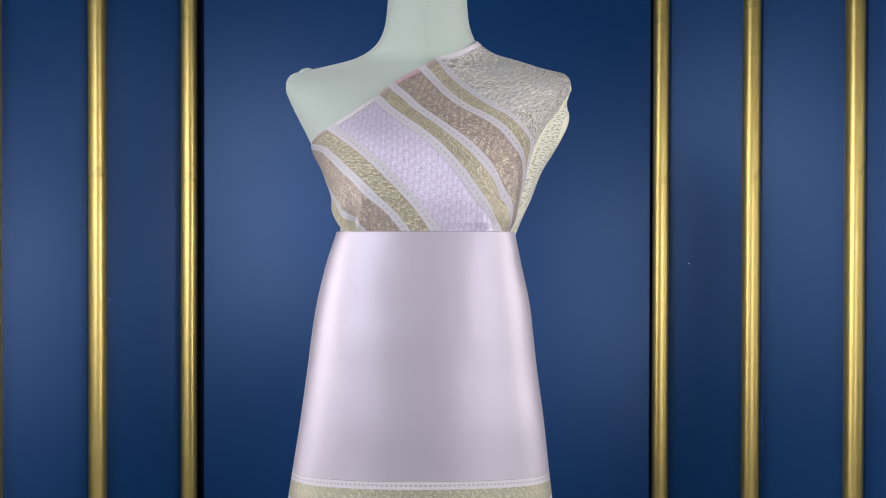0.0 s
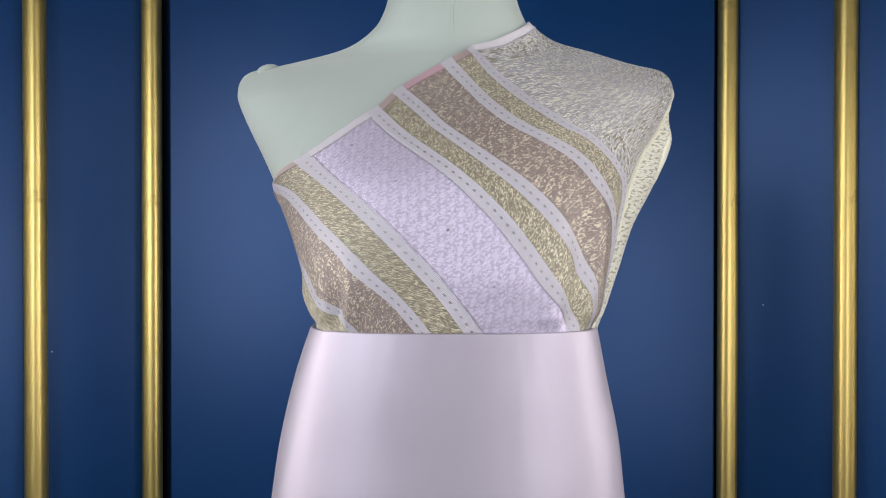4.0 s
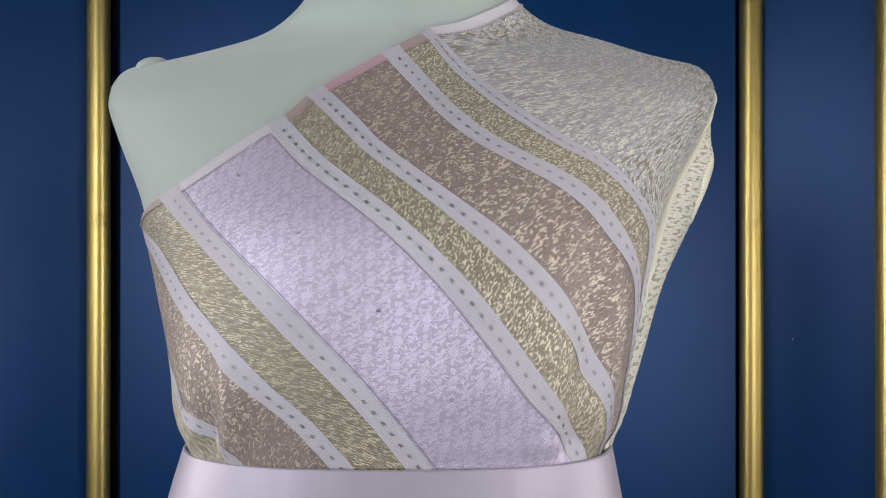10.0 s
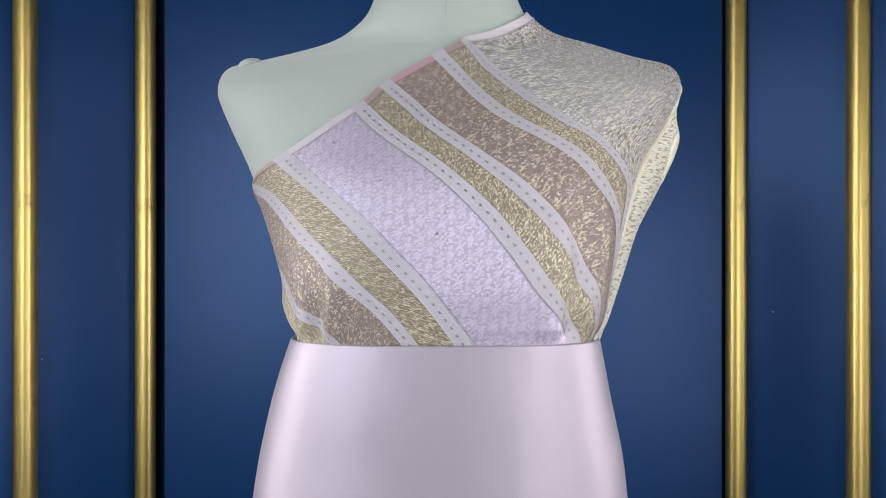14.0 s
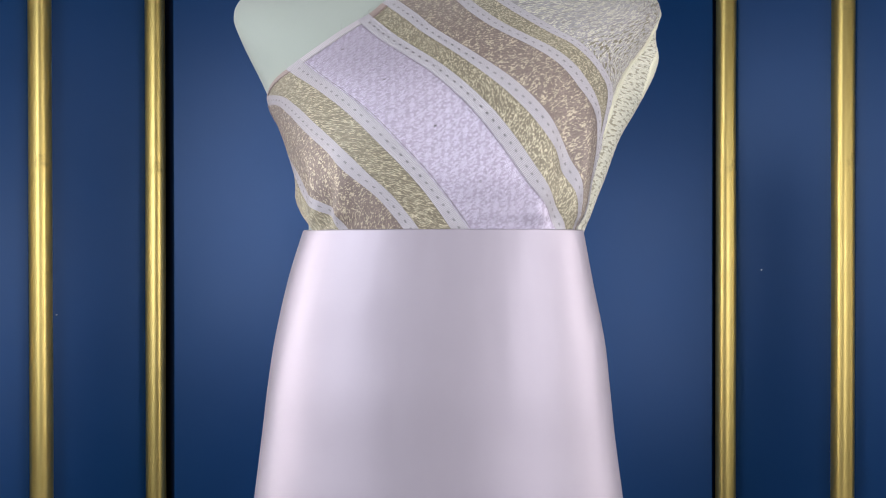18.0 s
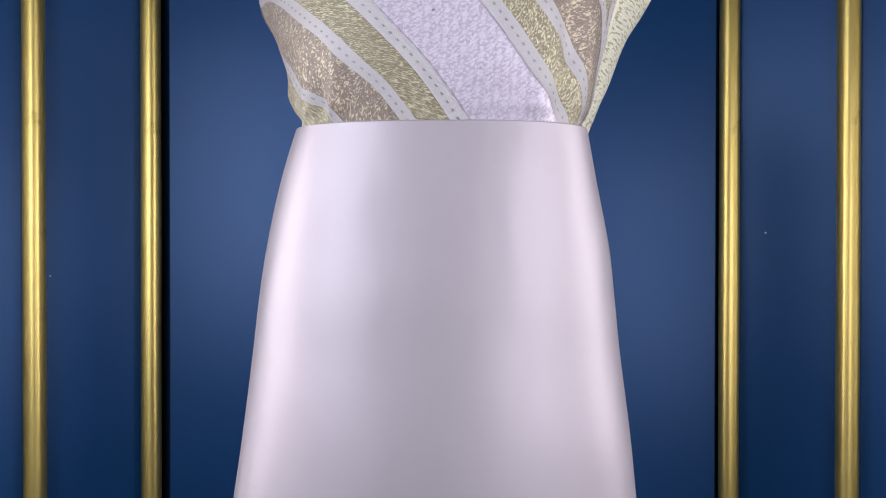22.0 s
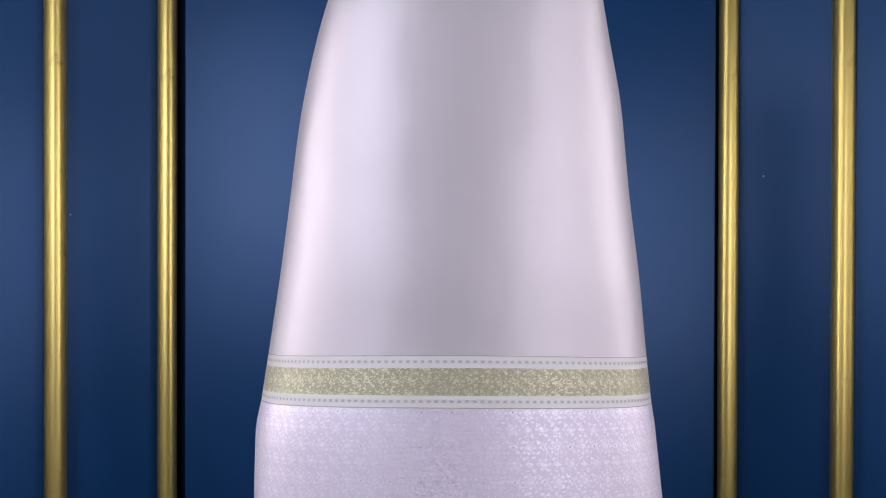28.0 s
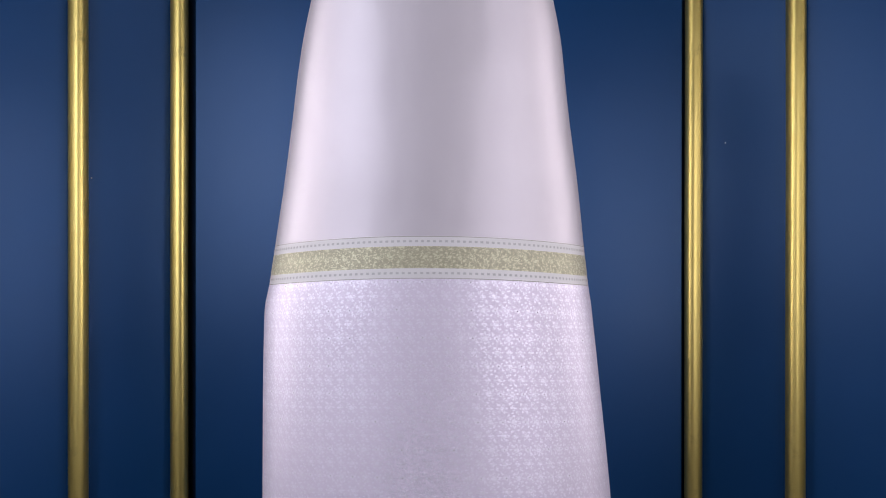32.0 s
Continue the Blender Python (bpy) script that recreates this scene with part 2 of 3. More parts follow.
m_brown = brocade("brown and gold brocade", (0.34, 0.262, 0.24), (0.72, 0.62, 0.48), BROWN_AT, (0.088, 0.2), 0.0072, metal=0.6, gloss=0.36, cover=0.60, weight=0.42, spread=0.40, patch=0.5, tilt=0.10, grain=0.45, pu=0.0013, pv=0.00072, weft=0.6, lines=0.2, rise=0.00007)
m_lilac = brocade("lilac damask", (0.60, 0.51, 0.675), (0.77, 0.70, 0.86), LILAC_AT, (0.407, 0.1), 0.0062, metal=0.5, gloss=0.40, ground_gloss=0.48, base_metal=0.3, cover=0.46, weight=0.60, spread=0.22, patch=0.25, tilt=0.05, dots=(0.0295, 0.052), grain=0.62, pu=0.0013, pv=0.0007, weft=0.35, lines=0.2, rise=0.00006)
m_ivory = brocade("ivory and silver brocade", (0.48, 0.45, 0.49), (0.86, 0.83, 0.70), (0.0125, 0.0180), (0.3, 0.1), 0.0062, metal=0.55, gloss=0.34, cover=0.52, weight=0.44, spread=0.36, patch=0.5, tilt=0.10, grain=0.55, leaves=1, pu=0.0009, pv=0.0008, weft=0.5, lines=0.12, rise=0.00007)
m_end = brocade("ivory brocade end", (0.86, 0.83, 0.71), (1.0, 0.98, 0.88), (0.040, 0.050), (0.3, 0.1), 0.0130, metal=0.4, cover=0.60, weight=0.30, spread=0.4, patch=0.5, tilt=0.4, grain=0.7, leaves=2, pu=0.0026, pv=0.0010)
m_turned = silk("yellowed ivory underside", (0.80, 0.77, 0.62), 0.55, 0.4, 0.0009, 0.5)
m_line = material("dark thread", (0.27, 0.25, 0.25), 0.5, 0.4)[0]
m_dash = material("silver thread", (0.24, 0.225, 0.24), 0.38, 0.6)[0]
m_dash_pale = material("pale silver thread", (0.34, 0.32, 0.35), 0.5, 0.3)[0]
m_hem = silk("sheer selvedge", (0.62, 0.57, 0.62), 0.55, 0.3, 0.0011, 0.8)
m_pink = silk("rose selvedge", (0.52, 0.33, 0.38), 0.55, 0.3, 0.0011, 0.6)
m_rosebrown = silk("rose brown selvedge", (0.42, 0.32, 0.30), 0.55, 0.3, 0.0011, 0.6)
m_lining = material("lilac lining", (0.5, 0.44, 0.52), 0.7)[0]
m_satin = silk("pale pink satin", (0.425, 0.374, 0.445), 0.49, 0.35, 0.0006, 0.05, 0.50, 0.0012)
m_damask = brocade("pale lilac damask", (0.53, 0.45, 0.60), (0.66, 0.595, 0.74), (0.0225, 0.028), (0.1, 0.3), 0.0072, metal=0.58, gloss=0.42, ground_gloss=0.50, base_metal=0.15, cover=0.40, weight=0.8, spread=0.12, patch=0.12, tilt=0.02, dots=(0.0225, 0.028), dot_size=0.0008, grain=0.88, sheen=0.5, pu=0.0016, pv=0.0010, weft=0.15, lines=0.05, rise=0.00002)
m_band = brocade("pale gold brocade", (0.34, 0.305, 0.235), (0.56, 0.51, 0.39), (0.0225, 0.0222), (0.0, 0.07), 0.0080, metal=0.5, gloss=0.34, cover=0.48, weight=0.36, spread=0.4, patch=0.1, tilt=0.05, grain=0.6, pu=0.0012, pv=0.0008, weft=0.5, lines=0.05, rise=0.00004)
m_bandwhite = silk("white satin border", (0.50, 0.46, 0.51), 0.55, 0.4, 0.0009, 0.2)


def jersey():
    m, nt, b = material("ivory stretch jersey", (0.66, 0.72, 0.66), 0.75)
    co = nt.nodes.new("ShaderNodeTexCoord").outputs["Object"]
    broad, fine = noise_of(nt, co, 9.0), noise_of(nt, co, 1400.0, 2.0)
    nt.links.new(blend(nt, broad, (0.335, 0.376, 0.348), (0.395, 0.44, 0.408)), b.inputs["Base Color"])
    b.inputs["Sheen Weight"].default_value = 0.35
    at = node(nt, "ShaderNodeSeparateXYZ", Vector=co)
    front = op(nt, "MULTIPLY", step(nt, op(nt, "ABSOLUTE", op(nt, "ADD", at.outputs[0], 0.0215)), 0.0006, 0.0018), 1.0)
    seam = op(nt, "MAXIMUM", front, op(nt, "SUBTRACT", 1.0, step(nt, at.outputs[2], 1.418, 1.422)))
    n1 = relief(nt, b, seam, 0.5, 0.0012)
    relief(nt, b, fine, 0.35, 0.0005, n1)
    return m


def blue_paint(name, colour, rough, metal):
    m, nt, b = material(name, colour, rough, metal)
    b.inputs["Specular IOR Level"].default_value = 0.38
    co = nt.nodes.new("ShaderNodeTexCoord").outputs["Object"]
    broad, fine = noise_of(nt, co, 2.3, 4.0), noise_of(nt, co, 260.0, 3.0)
    nt.links.new(blend(nt, broad, tuple(x * 0.85 for x in colour), tuple(x * 1.12 for x in colour)), b.inputs["Base Color"])
    nt.links.new(op(nt, "MULTIPLY_ADD", broad, 0.12, rough - 0.06), b.inputs["Roughness"])
    relief(nt, b, fine, 0.12, 0.0006)
    return m


def brass():
    m, nt, b = material("brushed brass", (0.62, 0.42, 0.13), 0.34, 0.95)
    co = nt.nodes.new("ShaderNodeTexCoord").outputs["Object"]
    stretch = node(nt, "ShaderNodeMapping", Vector=co, Scale=(1, 1, 0.08)).outputs[0]
    streak, blot = noise_of(nt, stretch, 160.0, 4.0), noise_of(nt, co, 9.0, 5.0, 0.65)
    tarnish = step(nt, blot, 0.56, 0.72)
    c = blend(nt, streak, (0.80, 0.58, 0.17), (0.92, 0.72, 0.28))
    nt.links.new(blend(nt, op(nt, "MULTIPLY", tarnish, 0.5), c, (0.30, 0.19, 0.07)), b.inputs["Base Color"])
    nt.links.new(op(nt, "MULTIPLY_ADD", blot, 0.22, 0.28), b.inputs["Roughness"])
    long = node(nt, "ShaderNodeMapping", Vector=co, Scale=(1, 1, 0.3)).outputs[0]
    relief(nt, b, op(nt, "ADD", op(nt, "MULTIPLY", streak, 0.3), noise_of(nt, long, 12.0)), 0.06, 0.003)
    return m


def plain(name, colour, rough=0.8):
    m, nt, b = material(name, colour, rough)
    co = nt.nodes.new("ShaderNodeTexCoord").outputs["Object"]
    f = noise_of(nt, co, 30.0, 4.0)
    nt.links.new(blend(nt, f, tuple(x * 0.9 for x in colour), tuple(min(1, x * 1.08) for x in colour)), b.inputs["Base Color"])
    relief(nt, b, f, 0.1, 0.001)
    return m


m_jersey, m_brass = jersey(), brass()
m_blue = blue_paint("navy satin lacquer", (0.0035, 0.053, 0.195), 0.36, 0.20)
# backing of the gaps: panel navy darkened, with the gaps' shade in its colour
m_navy_shaded = blue_paint("navy darkened for gap shade", (0.004, 0.020, 0.075), 0.6, 0.0)
m_room = plain("white room paint", (0.72, 0.72, 0.72))
m_ceiling = plain("dark grey ceiling paint", (0.10, 0.10, 0.11))
m_floor = plain("dark grey floor", (0.10, 0.10, 0.11), 0.5)
m_speck = material("white paint speck", (0.8, 0.8, 0.8), 0.6)[0]


# ---- mesh helpers ----
def part(name, bm, mat, parent=None, label="", shade=True):
    me = bpy.data.meshes.new(name)
    bm.normal_update()
    bm.to_mesh(me)
    bm.free()
    me.materials.append(mat)
    if shade:
        me.polygons.foreach_set("use_smooth", [True] * len(me.polygons))
    ob = new(name, me)
    ob.parent = parent
    if label:
        ob["label"] = label
    return ob


def slab(x0, x1, y0, y1, z0, z1, bevel=0.0):
    bm = bmesh.new()
    bmesh.ops.create_cube(bm, size=1)
    bmesh.ops.scale(bm, vec=(x1 - x0, y1 - y0, z1 - z0), verts=bm.verts)
    bmesh.ops.translate(bm, vec=((x0 + x1) / 2, (y0 + y1) / 2, (z0 + z1) / 2), verts=bm.verts)
    if bevel:
        bmesh.ops.bevel(bm, geom=bm.edges[:], offset=bevel, segments=2, affect="EDGES", profile=0.5)
    return bm


def sheet(grid, uvs=None, close=False, flip=False):
    """A sheet of quads through rows of points, with cloth coordinates in metres."""
    bm = bmesh.new()
    layer = bm.loops.layers.uv.new("UVMap")
    rows = [[bm.verts.new(p) for p in row] for row in grid]
    n = len(grid[0])
    for i in range(len(rows) - 1):
        for j in range(n if close else n - 1):
            k = (j + 1) % n
            corner = [(i, j), (i, k), (i + 1, k), (i + 1, j)]
            if flip:
                corner.reverse()
            f = bm.faces.new([rows[a][b] for a, b in corner])
            if uvs:
                for loop, (a, b) in zip(f.loops, corner):
                    loop[layer].uv = uvs[a][b] if not (close and k == 0 and b == 0) else (uvs[a][n - 1][0] + 0.003, uvs[a][b][1])
    return bm


def smooth(z, rows, k):
    """A smooth curve through the k-th column of rows over their first."""
    n, i = len(rows), 0
    while i < n - 2 and z > rows[i + 1][0]:
        i += 1
    z0, z1, p0, p1 = rows[i][0], rows[i + 1][0], rows[i][k], rows[i + 1][k]
    h, f = z1 - z0, min(max((z - z0) / (z1 - z0), 0.0), 1.0)
    m0 = (p1 - rows[i - 1][k]) / (z1 - rows[i - 1][0]) if i else (p1 - p0) / h
    m1 = (rows[i + 2][k] - p0) / (rows[i + 2][0] - z0) if i < n - 2 else (p1 - p0) / h
    return (2 * f**3 - 3 * f * f + 1) * p0 + (f**3 - 2 * f * f + f) * h * m0 + (3 * f * f - 2 * f**3) * p1 + (f**3 - f * f) * h * m1


# ---- the room ----
tagged(part("floor", slab(-2.2, 2.2, -1.8, 2.2, -0.1, 0.0), m_floor), "plain dark grey floor under the mannequin", "floor", kind="structure")
tagged(part("ceiling", slab(-2.2, 2.2, -1.8, 2.2, 2.8, 2.9), m_ceiling), "plain dark grey ceiling", "ceiling", kind="structure")
for name, box in (("wall_west", (-2.2, -2.1, -1.7, 2.1, 0, 2.8)), ("wall_east", (2.1, 2.2, -1.7, 2.1, 0, 2.8)), ("wall_south", (-2.2, 2.2, -1.8, -1.7, 0, 2.8))):
    tagged(part(name, slab(*box), m_room), "plain white room wall", "wall", kind="structure")
# a flat middle between two wings that fold forward; each wing has its first bar's foot, its turn and the bars' spacing
CENTRE_Y = 1.900
WEST_BAR, EAST_BAR = (-0.6825, 1.886), (0.5788, 1.892)
WINGS = (("wall_north_west", WEST_BAR, 35.7, -0.2228), ("wall_north_east", EAST_BAR, -30.7, 0.2236))

wall = tagged(part("wall_north", slab(-0.74, 0.63, CENTRE_Y + 0.012, CENTRE_Y + 0.15, 0, 2.8), m_navy_shaded), "navy painted wall with a wide raised panel", "wall", kind="structure")
part("panel", slab(WEST_BAR[0] + 0.034, EAST_BAR[0] - 0.025, CENTRE_Y, CENTRE_Y + 0.014, 0.0, 2.8, 0.003), m_blue, wall, "wide flat navy satin-painted panel", shade=False)


def bar_mesh(r, seed):
    """A round brass tube, slightly uneven along its height."""
    rings = []
    for i in range(71):
        z = 2.8 * i / 70
        wob = 1 + 0.018 * noise.noise((seed * 9.1, 0, z * 3.1))
        sway = 0.0012 * noise.noise((seed * 5.7, 3.0, z * 1.7))
        row = []
        for j in range(28):
            a = 2 * math.pi * j / 28
            c, d = math.cos(a), math.sin(a)
            q = (abs(c) ** 2.5 + abs(d) ** 2.5) ** -0.4
            row.append((sway + r * c * q * wob, r * d * q * wob, z))
        rings.append(row)
    return sheet(rings, close=True)


def wing(name, foot, turn, step_x):
    ob = part(name, slab(min(0, step_x * 7.9), max(0, step_x * 7.9), 0.036, 0.15, 0, 2.8), m_navy_shaded)
    ob.matrix_world = pose(foot[0], foot[1], 0, 0, 0, turn)
    tagged(ob, "navy painted wall wing with raised panels between brass bars", "wall", kind="structure")
    for i in range(3):
        a, b = step_x * i, step_x * (i + 1 if i < 2 else 7.8)
        part("panel", slab(min(a, b) + 0.010, max(a, b) - 0.010, 0.016, 0.038, 0.0, 2.8, 0.002), m_blue, ob, "flat navy satin-painted panel", shade=False)
        bar = part("brass_bar", bar_mesh(0.0202, i + turn), m_brass)
        bar.location = ob.matrix_world @ Vector((a, 0, 0))
        tagged(bar, "tall round brass bar fixed on the navy wall", "wall moulding", "brass bars on the wall")
    return ob


west_wing, east_wing = [wing(*w) for w in WINGS]
for owner, x, z in ((west_wing, -0.193, 1.012), (east_wing, 0.070, 1.103)):
    bm = bmesh.new()
    bmesh.ops.create_icosphere(bm, subdivisions=1, radius=0.0016)
    ob = part("paint_speck", bm, m_speck, owner, "tiny white speck on the paint")
    ob.location = (x, 0.0155, z)

# ---- the mannequin ----
AXIS = -0.0215
# height, half width, depth of the axis, front depth, squareness
BODY = (
    (0.80, 0.140, 0.945, 0.070, 2.2), (1.06, 0.120, 0.935, 0.070, 2.4), (1.17, 0.1075, 0.912, 0.050, 2.8), (1.205, 0.113, 0.922, 0.068, 2.7), (1.235, 0.127, 0.946, 0.092, 2.5),
    (1.26, 0.141, 0.968, 0.114, 2.3), (1.285, 0.1565, 0.990, 0.131, 2.2), (1.31, 0.170, 0.998, 0.126, 2.1), (1.336, 0.184, 1.000, 0.108, 2.1), (1.362, 0.196, 0.999, 0.083, 2.0),
    (1.372, 0.1985, 0.999, 0.075, 1.8), (1.385, 0.197, 1.000, 0.067, 1.45), (1.3945, 0.187, 1.001, 0.062, 1.2), (1.399, 0.167, 1.002, 0.060, 1.1), (1.405, 0.141, 1.003, 0.058, 1.1),
    (1.4145, 0.105, 1.004, 0.056, 1.25), (1.425, 0.0835, 1.005, 0.055, 1.6), (1.440, 0.068, 1.006, 0.055, 1.9), (1.470, 0.0585, 1.008, 0.055, 2.0), (1.54, 0.0545, 1.010, 0.055, 2.0),
)


def torso(theta, z, off=0.0):
    """The torso's surface at the angle theta (0 faces the room) and height z."""
    w, y0, d, n = smooth(z, BODY, 1) + off, smooth(z, BODY, 2), smooth(z, BODY, 3) + off, smooth(z, BODY, 4)
    s, c = math.sin(theta), math.cos(theta)
    k = (abs(s) ** n + abs(c) ** n) ** (-1 / n)
    x = AXIS + w * s * k
    y = y0 - (d if c > 0 else 0.06 + d * 0.3) * c * k
    if c > 0:
        for bx in (-0.072, 0.072):
            y -= 0.008 * math.exp(-(((x - AXIS - bx) / 0.05) ** 2) - ((z - 1.245) / 0.042) ** 2)
    return Vector((x, y, z))


def mannequin():
    rows = [[(AXIS + 0.001 * math.sin(a), 0.955 - 0.001 * math.cos(a), 0.80) for a in np.linspace(0, 2 * math.pi, 96, endpoint=False)]]
    for z in [*np.linspace(0.80, 1.34, 50), *np.linspace(1.345, 1.445, 64), *np.linspace(1.45, 1.54, 16)]:
        rows.append([torso(a, z) for a in np.linspace(0, 2 * math.pi, 96, endpoint=False)])
    top = rows[-1]
    mid = sum(top, Vector()) / len(top)
    for k in (0.8, 0.5, 0.02):
        rows.append([mid + (p - mid) * k + Vector((0, 0, 0.02 * (1 - k))) for p in top])
    bm = sheet(rows, close=True)
    # stand inside the skirt
    for r, z0, z1 in ((0.016, 0.02, 0.82), (0.13, 0.0, 0.02)):
        bmesh.ops.create_cone(bm, cap_ends=True, segments=40, radius1=r, radius2=r, depth=z1 - z0, matrix=Matrix.Translation((AXIS, 0.955, (z0 + z1) / 2)))
    # cap of the bare shoulder: a small knob of gathered jersey
    bmesh.ops.create_uvsphere(bm, u_segments=16, v_segments=10, radius=1, matrix=Matrix.LocRotScale((AXIS - 0.170, 0.998, 1.3945), Euler((0, -0.25, 0)), (0.011, 0.012, 0.0055)))
    return tagged(part("mannequin", bm, m_jersey), "headless mannequin torso covered in pale ivory jersey", "mannequin")


mannequin()

# ---- the skirt ----
# height, edges towards west and east, depth of the axis, front depth
SKIRT = (
    (0.004, -0.218, 0.220, 0.960, 0.098), (0.30, -0.216, 0.197, 0.960, 0.096), (0.58, -0.2145, 0.1755, 0.957, 0.091), (0.72, -0.2135, 0.1615, 0.956, 0.088), (0.79, -0.212, 0.154, 0.956, 0.088),
    (0.803, -0.2105, 0.1525, 0.956, 0.088), (0.818, -0.2070, 0.150, 0.956, 0.088), (0.87, -0.1985, 0.1438, 0.955, 0.087), (0.93, -0.1880, 0.1366, 0.952, 0.087), (1.00, -0.1775, 0.1265, 0.950, 0.087),
    (1.04, -0.1715, 0.1215, 0.947, 0.086), (1.08, -0.1640, 0.1160, 0.943, 0.083), (1.13, -0.1495, 0.1035, 0.930, 0.072), (1.173, -0.1330, 0.0930, 0.915, 0.0575),
)


def skirt_point(theta, z, off=0.0):
    lo, hi, y0, d = smooth(z, SKIRT, 1) - off, smooth(z, SKIRT, 2) + off, smooth(z, SKIRT, 3), smooth(z, SKIRT, 4) + off
    c, w = (lo + hi) / 2, (hi - lo) / 2
    s, k = math.sin(theta), math.cos(theta)
    hang = min(max((1.15 - z) / 0.3, 0), 1)
    n = 2.1 + 0.5 * (1 - hang)
    q = (abs(s) ** n + abs(k) ** n) ** (-1 / n)
    droop = 0.011 * hang * s * s * min(z / 0.3, 1)
    wave = 0.0025 * hang * math.sin(3.1 * theta + 0.6 + 1.5 * z) * max(k, 0)
    return Vector((c + w * s * q, y0 - (d + wave if k > 0 else 0.08) * k * q, z - droop))


def skirt():
    root = tagged(new("skirt"), "long pale pink satin skirt with gold and lilac brocade border", "skirt")
    angles = np.linspace(-math.pi, math.pi, 145)[:-1]

    def ring(name, z0, z1, n, mat, label, off=0.0, parent=root):
        zs = np.linspace(z0, z1, n)
        grid = [[skirt_point(a, z, off) for a in angles] for z in zs]
        uvs = [[(0.165 * a, z) for a in angles] for z in zs]
        return part(name, sheet(grid, uvs, close=True), mat, parent, label)

    ring("satin_panel", 0.8635, 1.1685, 60, m_satin, "plain pale pink satin body")
    hem = [[skirt_point(a, z, o) for a in angles] for z, o in ((1.1685, 0.0), (1.1693, -0.0004), (1.1693, -0.0012), (1.155, -0.0016), (1.10, -0.002))]
    part("waist_fold", sheet(hem, [[(0.165 * a, i * 0.004) for a in angles] for i in range(5)], close=True), m_satin, root, "folded satin upper edge")
    for z in (0.8628, 0.8210):
        ring("pinstripe", z - 0.0004, z + 0.0004, 2, m_line, "thin dark woven line", 0.0001)
    upper = ring("border_white", 0.8530, 0.8635, 4, m_bandwhite, "white satin border stripe")
    ring("border_gold", 0.8310, 0.8530, 6, m_band, "pale gold brocade border", 0.0002)
    lower = ring("border_white", 0.8205, 0.8310, 4, m_bandwhite, "white satin border stripe")
    ring("damask_panel", 0.004, 0.8205, 90, m_damask, "pale lilac floral damask lower panel")
    for zc, band in ((0.8580, upper), (0.8262, lower)):
        for i in range(110):
            a = radians(-108 + 216 * i / 109)
            bm = bmesh.new()
            quad = [skirt_point(a + da * 0.0085, zc + dz, 0.0004) for da, dz in ((-1, -0.0011), (1, -0.0011), (1, 0.0011), (-1, 0.0011))]
            bm.faces.new([bm.verts.new(p) for p in quad])
            part("woven_dash", bm, m_dash_pale, band)
    return root


skirt()

# ---- the shawl ----
# each stripe's middle line: angle in degrees and height, from the neckline down
LINES = (
    (-0.020, ((-104, 1.214), (-82, 1.200), (-66, 1.180), (-54, 1.166), (-42, 1.158), (-36, 1.150))),
    (0.004, ((-98, 1.250), (-80, 1.236), (-65, 1.214), (-56, 1.195), (-48, 1.187), (-41, 1.180), (-35, 1.160))),
    (0.050, ((-72, 1.283), (-57, 1.276), (-50, 1.264), (-44, 1.249), (-36, 1.230), (-29, 1.211), (-20, 1.193), (-12, 1.172), (-8, 1.160))),
    (0.0765, ((-43, 1.303), (-33.5, 1.279), (-23.5, 1.253), (-15, 1.229), (-2, 1.196), (8, 1.169), (11, 1.160))),
    (0.1355, ((-19, 1.340), (-12, 1.315), (0.5, 1.286), (13, 1.256), (23, 1.231), (35.5, 1.202), (46, 1.181), (54, 1.160))),
    (0.161, ((-13, 1.359), (-7, 1.338), (-2, 1.321), (9, 1.296), (20, 1.274), (30, 1.254), (46, 1.221), (59, 1.192), (64, 1.160))),
    (0.199, ((-1.5, 1.387), (3.5, 1.365), (9, 1.343), (16.5, 1.325), (32, 1.303), (42.5, 1.283), (55, 1.256), (64.5, 1.221), (68, 1.188), (69, 1.160))),
    (0.225, ((5.5, 1.401), (10, 1.374), (18, 1.348), (28, 1.328), (37, 1.317), (49, 1.298), (56.5, 1.281), (60.5, 1.254), (66, 1.220), (69, 1.186), (70, 1.160))),
    (0.300, ((72, 1.436), (84, 1.421), (90, 1.411), (90, 1.403), (90, 1.393), (84, 1.374), (74, 1.338), (65, 1.307), (60.5, 1.281), (62.5, 1.250), (67, 1.217), (70, 1.186), (71, 1.160))),
)


def line_points(pts, n):
    """n even points along a smooth curve through pts."""
    p = [Vector((*q, 0)) for q in pts]
    rows = []
    for i in range(len(p) - 1):
        a, b, c, d = p[max(i - 1, 0)], p[i], p[i + 1], p[min(i + 2, len(p) - 1)]
        for f in np.linspace(0, 1, 14, endpoint=False):
            rows.append(0.5 * (2 * b + (c - a) * f + (2 * a - 5 * b + 4 * c - d) * f * f + (3 * b - a - 3 * c + d) * f**3))
    rows.append(p[-1])
    place = [torso(radians(q.x), q.y) for q in rows]
    run = np.cumsum([0.0, *[(b - a).length for a, b in zip(place, place[1:])]])
    want = np.linspace(0, run[-1], n)
    return np.stack([np.interp(want, run, [q.x for q in rows]), np.interp(want, run, [q.y for q in rows]), want], 1)


NV = 110
BONES = [line_points(pts, NV) for _, pts in LINES]
UPOS = [u for u, _ in LINES]
# the last pale stripe keeps its width up to the neckline
last, before = BONES[7], BONES[6]
